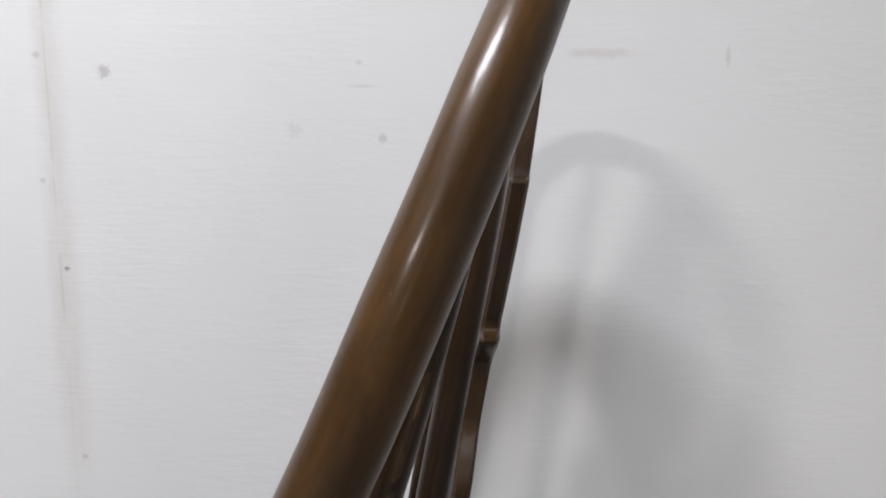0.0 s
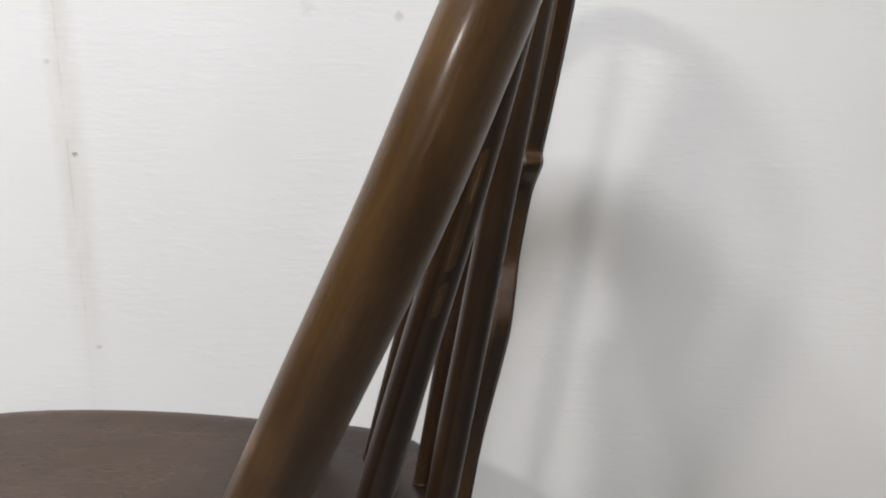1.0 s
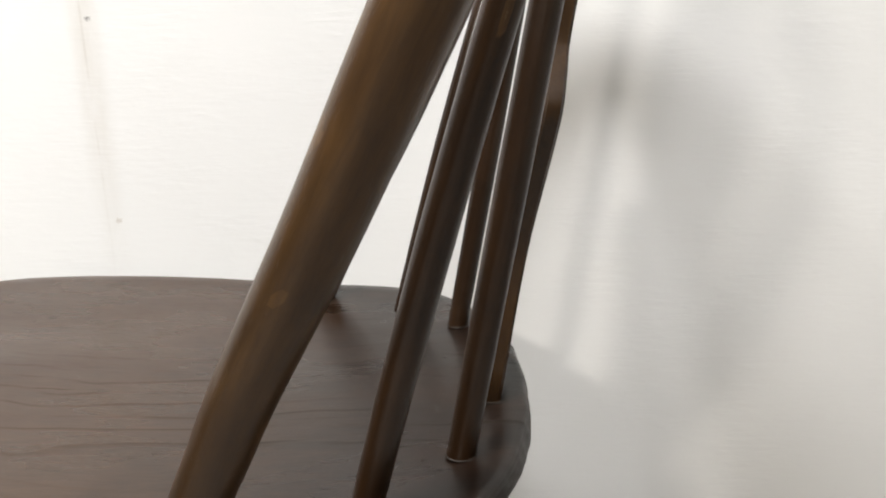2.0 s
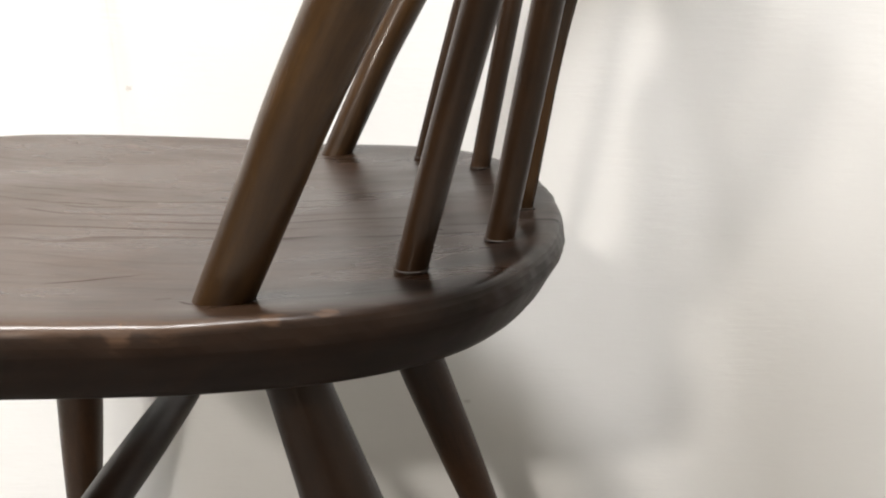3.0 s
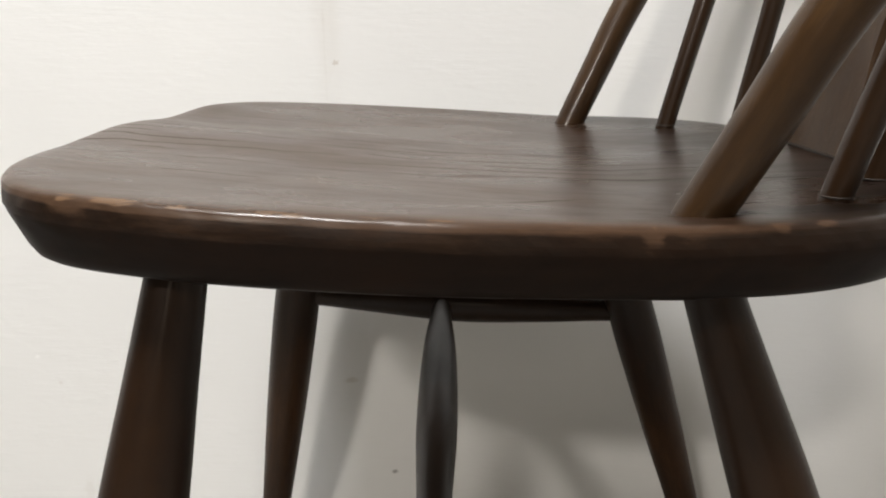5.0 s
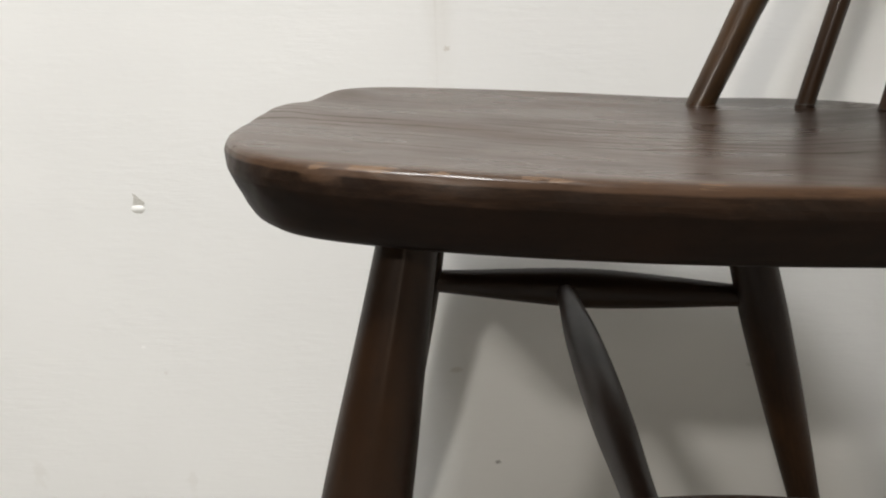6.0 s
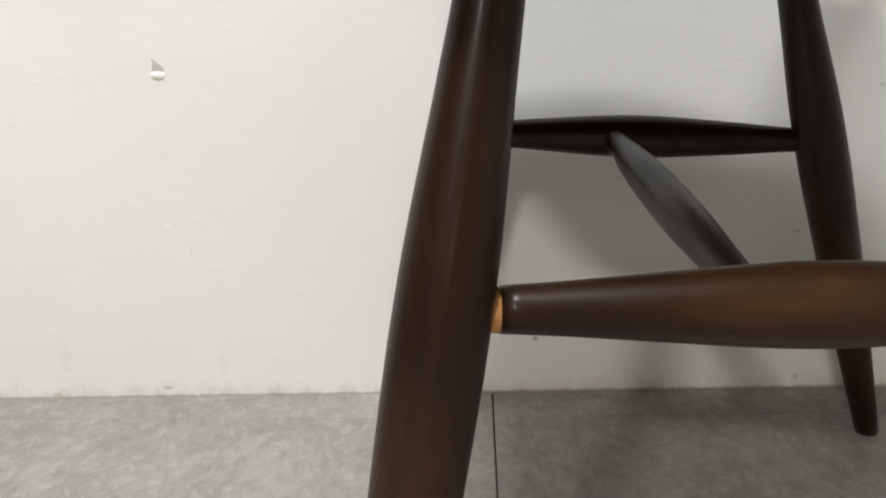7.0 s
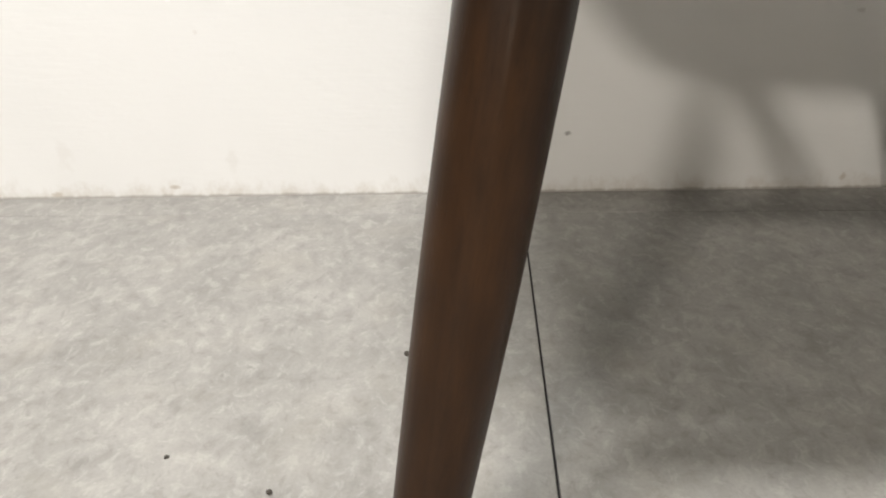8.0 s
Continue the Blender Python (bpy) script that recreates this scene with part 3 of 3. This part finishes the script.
# side stretchers, thickest where the cross stretcher meets them
SIDE_PROFILE = [(0.0, 0.0090), (0.10, 0.0104), (0.25, 0.0133), (0.40, 0.0160), (0.50, 0.0168), (0.60, 0.0160), (0.78, 0.0128), (0.92, 0.0098), (1.0, 0.0090)]
for k, side in enumerate((-1, 1)):
    start = -0.1000 if side < 0 else -0.112
    front = -0.1760 if side < 0 else 0.1730
    lift = 0.0 if side < 0 else 0.0010
    girth = SIDE_PROFILE if side < 0 else [(k0, 0.96 * r0) for k0, r0 in SIDE_PROFILE]
    # near stretcher is browner in the middle, the far one stays dark
    stretcher = bar("side_stretcher", (start, front, 0.2850 + lift), (0.150, side * 0.1560, 0.2762 + lift), girth, FRAME_WOOD, chair, "", phase=9.0 + k, rubbed=((0, 0.05), (0.16, 0.20), (0.4, 0.38), (0.7, 0.34), (1, 0.15)) if side < 0 else ((0, 0.05), (1, 0.05)))
    if side < 0:
        bar("tenon", (-0.112, front - 0.001, 0.2853), (-0.0990, front, 0.2850), [(0, 0.0086), (0.5, 0.0086), (1, 0.0086)], BARE_WOOD, stretcher,
            "bare orange wood where the stretcher has drawn out", count=6, phase=12, uneven=0.0)
CROSS_PROFILE = [(0.0, 0.0072), (0.12, 0.0086), (0.30, 0.0112), (0.5, 0.0120), (0.70, 0.0112), (0.88, 0.0086), (1.0, 0.0072)]
bar("cross_stretcher", (-0.0018, -0.160, 0.2815), (0.0015, 0.160, 0.2815), CROSS_PROFILE, FRAME_WOOD, chair, "", phase=13)

# bow: one bent stick from one side of the seat over the top to the other
BOW_HALF = [(0.0935, 0.1610, 0.415), (0.1010, 0.1640, 0.430), (0.1205, 0.1710, 0.470), (0.1350, 0.1765, 0.500), (0.1620, 0.1870, 0.550), (0.1870, 0.1970, 0.600),
            (0.2105, 0.2020, 0.648), (0.2290, 0.2005, 0.690), (0.2420, 0.1945, 0.720), (0.2545, 0.1850, 0.750), (0.2650, 0.1720, 0.775),
            (0.2745, 0.1520, 0.799), (0.2815, 0.1230, 0.818), (0.2870, 0.0840, 0.832), (0.2905, 0.0420, 0.841), (0.2918, 0.0, 0.844)]
BOW_RADII = [0.0100, 0.0102, 0.0108, 0.0113, 0.0120, 0.0124, 0.0125, 0.0124, 0.0122, 0.0121, 0.0119, 0.0117, 0.0115, 0.0114, 0.0114, 0.0114]
half_path = spline([(x, -y, z) for x, y, z in BOW_HALF], 240)
half_r = spline([(r, 0) for r in BOW_RADII], 240)[:, 0]
bow_path = np.vstack([half_path, (half_path * (1, -1, 1))[-2::-1]])
bow_r = np.r_[half_r, half_r[-2::-1]]
bow_v, bow_f, bow_g = swept(bow_path, bow_r, 32, 1.0, 20.0, 0.010)
# small chips knocked out of the bow's stain: place, half length along the stick, half width, depth
BOW_CHIPS = [((0.2068, -0.2069, 0.6679), 0.0026, 0.0018, 1.35), ((0.2266, -0.2115, 0.6963), 0.0036, 0.0013, 1.22), ((0.2160, -0.2146, 0.6571), 0.0044, 0.0011, 1.18),
             ((0.1764, -0.1990, 0.6064), 0.0055, 0.0019, 1.35), ((0.1647, -0.1976, 0.5803), 0.0064, 0.0021, 1.40), ((0.1507, -0.1951, 0.5338), 0.0016, 0.0016, 1.35)]
# the bow is darker near the seat and browner towards the top
bow_w = np.repeat(np.interp(bow_path[:, 2], (0.43, 0.50, 0.60, 0.67, 0.73), (0.28, 0.34, 0.37, 0.45, 0.46)), 32)
for place, half, wide, depth in BOW_CHIPS:
    off = np.array(bow_v) - np.array(place)
    run = (off @ np.array((0.45, -0.10, 0.89))) / half
    side = np.sqrt(np.maximum((off ** 2).sum(1) - (run * half) ** 2, 0)) / wide
    bow_w = np.maximum(bow_w, depth * (1 - 0.6 * (run ** 2 + side ** 2)) * (run ** 2 + side ** 2 < 1.0))
mesh_object("bow", bow_v, bow_f, BOW_WOOD, chair, "bent wooden hoop of the backrest", bow_g, bow_w)


SPINDLE_PROFILE = [(0.0, 0.0064), (0.12, 0.0066), (0.35, 0.0070), (0.6, 0.0066), (0.85, 0.0056), (1.0, 0.0050)]


def spindle(parent, foot, lean, bend, top, phase, tuck=0.0, chips=()):
    """A slightly bent stick: foot (x, y) at the seat, then its lean and bend in x and y up to the height top; chips: (height, half length, half width)."""
    path, radii = [], []
    for z in np.linspace(0.415, top, 130):
        h = z - 0.43
        path.append((foot[0] + lean[0] * h + bend[0] * h * h - tuck * max(0.0, (h - 0.20) / 0.136) ** 2, foot[1] + lean[1] * h + bend[1] * h * h, z))
        radii.append(float(np.interp((z - 0.415) / (top - 0.415), [k for k, _ in SPINDLE_PROFILE], [r for _, r in SPINDLE_PROFILE])))
    v, f, g = swept(path, radii, 24, 1.0, phase, 0.015)
    # dark at the foot, browner with height
    wear = np.repeat(np.interp(np.linspace(0, 1, 130), (0, 0.12, 0.5, 1), (0.0, 0.0, 0.20, 0.40)), 24)
    centre = np.repeat(np.array(path), 24, axis=0)
    for z0, half, wide in chips:
        off = np.array(v) - centre
        far = ((centre[:, 2] - z0) / half) ** 2 + ((off[:, 0] - 0.0012) / wide) ** 2
        wear = np.maximum(wear, (1.32 - 0.6 * far) * ((far < 1.0) & (off[:, 1] < -0.003)))
    return mesh_object("spindle", v, f, BOW_WOOD, parent, "", g, wear)


for k, side in enumerate((-1, 1)):
    spindle(chair, (0.1655, side * 0.1330), (0.262, side * 0.060), (0.13, side * 0.20), 0.768, 30 + k, 0.0085,
            ((0.652, 0.010, 0.0014), (0.634, 0.011, 0.0011), (0.614, 0.005, 0.0008)) if side < 0 else ())
    spindle(chair, (0.2030, side * 0.0898), (0.190, side * 0.0), (0.0, side * 0.08), 0.826, 33 + k)
    # a pale line of old glue round each stick's foot
    for x, y, r in ((0.1655, side * 0.1330, 0.0067), (0.2030, side * 0.0898, 0.0067)):
        ring = [(x + (r + 0.0002) * math.cos(a), y + (r + 0.0002) * math.sin(a), seat_level(x) - 0.0004) for a in np.linspace(0, 2 * math.pi, 25)]
        gv, gf, gg = swept(ring, [0.00040] * 25, 6)
        mesh_object("glue_line", gv, gf, GLUE, chair, "pale line of old glue")

# two thin battens under the seat
for x, w in ((-0.075, 0.0062), (0.055, 0.0045)):
    v, f = block(-w, w, -0.118, 0.118, -0.005, 0.004)
    v = [(x + (px * 0.8 if pz < 0 else px), py, seat_level(x) - 0.0296 + pz) for px, py, pz in v]
    mesh_object("batten", v, f, SEAT_WOOD, chair, "thin dark batten across the underside", grain=[(b, c, a) for a, b, c in v], smooth=False)

# splat: a flat shaped board in the middle of the back; z and half width
SPLAT = [(0.418, 0.034), (0.440, 0.037), (0.465, 0.0355), (0.490, 0.034), (0.515, 0.038), (0.540, 0.050), (0.563, 0.062), (0.578, 0.066),
         (0.592, 0.058), (0.605, 0.048), (0.622, 0.047), (0.637, 0.050), (0.648, 0.066), (0.652, 0.069), (0.656, 0.061), (0.670, 0.065),
         (0.695, 0.071), (0.718, 0.073), (0.723, 0.073), (0.727, 0.067), (0.745, 0.060), (0.775, 0.046), (0.805, 0.036), (0.840, 0.033)]
outline = spline(SPLAT, 360)
verts, faces, grain = [], [], []
for z, w in outline:
    x = 0.219 + 0.18 * (z - 0.43)
    for dx, share in ((-0.0045, 0.97), (-0.0030, 1.0), (0.0030, 1.0), (0.0045, 0.97)):
        for s in (-1, 1):
            verts.append((x + dx, s * w * share, z))
            grain.append((x + dx + 40, s * w, z))
for i in range(len(outline) - 1):
    a, b = 8 * i, 8 * (i + 1)
    ring = [0, 2, 4, 6, 7, 5, 3, 1]
    for p, q in zip(ring, ring[1:] + ring[:1]):
        faces.append((a + p, a + q, b + q, b + p))
faces.append((0, 1, 3, 5, 7, 6, 4, 2))
e = 8 * (len(outline) - 1)
faces.append((e, e + 2, e + 4, e + 6, e + 7, e + 5, e + 3, e + 1))
mesh_object("splat", verts, faces, BOW_WOOD, chair, "flat shaped board in the middle of the back", grain, [0.3] * len(verts), smooth=False)
v, f = block(-0.0056, 0.0056, -0.0372, 0.0372, 0.0, 0.0008)
mesh_object("glue_line", [(0.219 + px, py, seat_level(0.219) - 0.0006 + pz) for px, py, pz in v], f, GLUE, chair, "pale line of old glue", smooth=False)

# ---------------------------------------------------------------- torn spot in the wallpaper
def torn_spot(x, z):
    """A wedge of bare plaster with a puckered white flap of paper hanging below it."""
    wedge = [(-0.0045, 0.0125), (-0.0015, 0.0105), (0.0030, 0.0065), (0.0068, 0.0030), (0.0062, 0.0008), (-0.0045, 0.0006), (-0.0038, 0.0050), (-0.0030, 0.0085)]
    mesh_object("torn_patch", [(x + a, -0.0005, z + b) for a, b in wedge], [tuple(range(len(wedge)))], BARE_PLASTER, wall_north,
                "bare grey plaster in a torn spot", smooth=False)
    v, f, rings, seg = [(x, -0.0016, z - 0.0030)], [], 5, 20
    for i in range(1, rings + 1):
        k = i / rings
        for j in range(seg):
            a = 2 * math.pi * j / seg
            r = 1 + 0.16 * noise.noise(Vector((math.cos(a) * 1.6, math.sin(a) * 1.6, 3.0)))
            v.append((x + 0.0072 * k * r * math.cos(a), -0.0002 - 0.0014 * (1 - k * k), z - 0.0030 + 0.0040 * k * r * math.sin(a)))
    f += [(0, 1 + (j + 1) % seg, 1 + j) for j in range(seg)]
    for i in range(rings - 1):
        for j in range(seg):
            a, b = 1 + i * seg + j, 1 + i * seg + (j + 1) % seg
            f.append((a, b, b + seg, a + seg))
    mesh_object("torn_flap", v, f, PLASTER, wall_north, "curled white flap of torn paper")


torn_spot(-0.2855, 0.3275)

# ---------------------------------------------------------------- crumbs on the floor
rng = random.Random(4)
for x, y, size in ((-0.0794, -0.2701, 0.0025), (-0.1457, -0.3958, 0.0018), (-0.2095, -0.3680, 0.0015)):
    bm = bmesh.new()
    bmesh.ops.create_icosphere(bm, subdivisions=2, radius=size)
    for vert in bm.verts:
        vert.co *= 1 + 0.5 * noise.noise(vert.co * (0.8 / size) + Vector((x * 90, y * 90, 0)))
        vert.co.z *= 0.55
    low = min(v.co.z for v in bm.verts)
    for vert in bm.verts:
        vert.co.z -= low
    data = bpy.data.meshes.new("crumb")
    bm.to_mesh(data)
    bm.free()
    data.materials.append(SOIL)
    crumb = tagged(new("crumb", data), "small black crumb lying on the vinyl floor", "crumb", "crumbs on the floor")
    crumb.location = (x, y, 0.0)
    crumb.rotation_euler = (0, 0, rng.uniform(0, 6))

# ---------------------------------------------------------------- floor tiles
TILE, GAP = 0.61, 0.0016


def tile_mesh(name, w, d):
    data = bpy.data.meshes.new(name)
    v, f = eased_block(GAP / 2, w - GAP / 2, 0.0001, d - 0.0001, -0.0030, 0.0, 0.0004)
    data.from_pydata(v, [], f)
    data.materials.append(VINYL)
    return data


full, strip = tile_mesh("tile", TILE, TILE), tile_mesh("tile_strip", TILE, 0.080)
turn = Matrix.Rotation(radians(-0.85), 4, "Z")
for i in range(-7, 6):
    for j in range(0, 14):
        x, y = 0.0123 + i * TILE, -0.0465 - j * TILE
        ob = new("tile", full if j else strip)
        ob.parent = floor
        ob.matrix_basis = turn @ Matrix.Translation((x, y if j else -0.0465, 0.0))
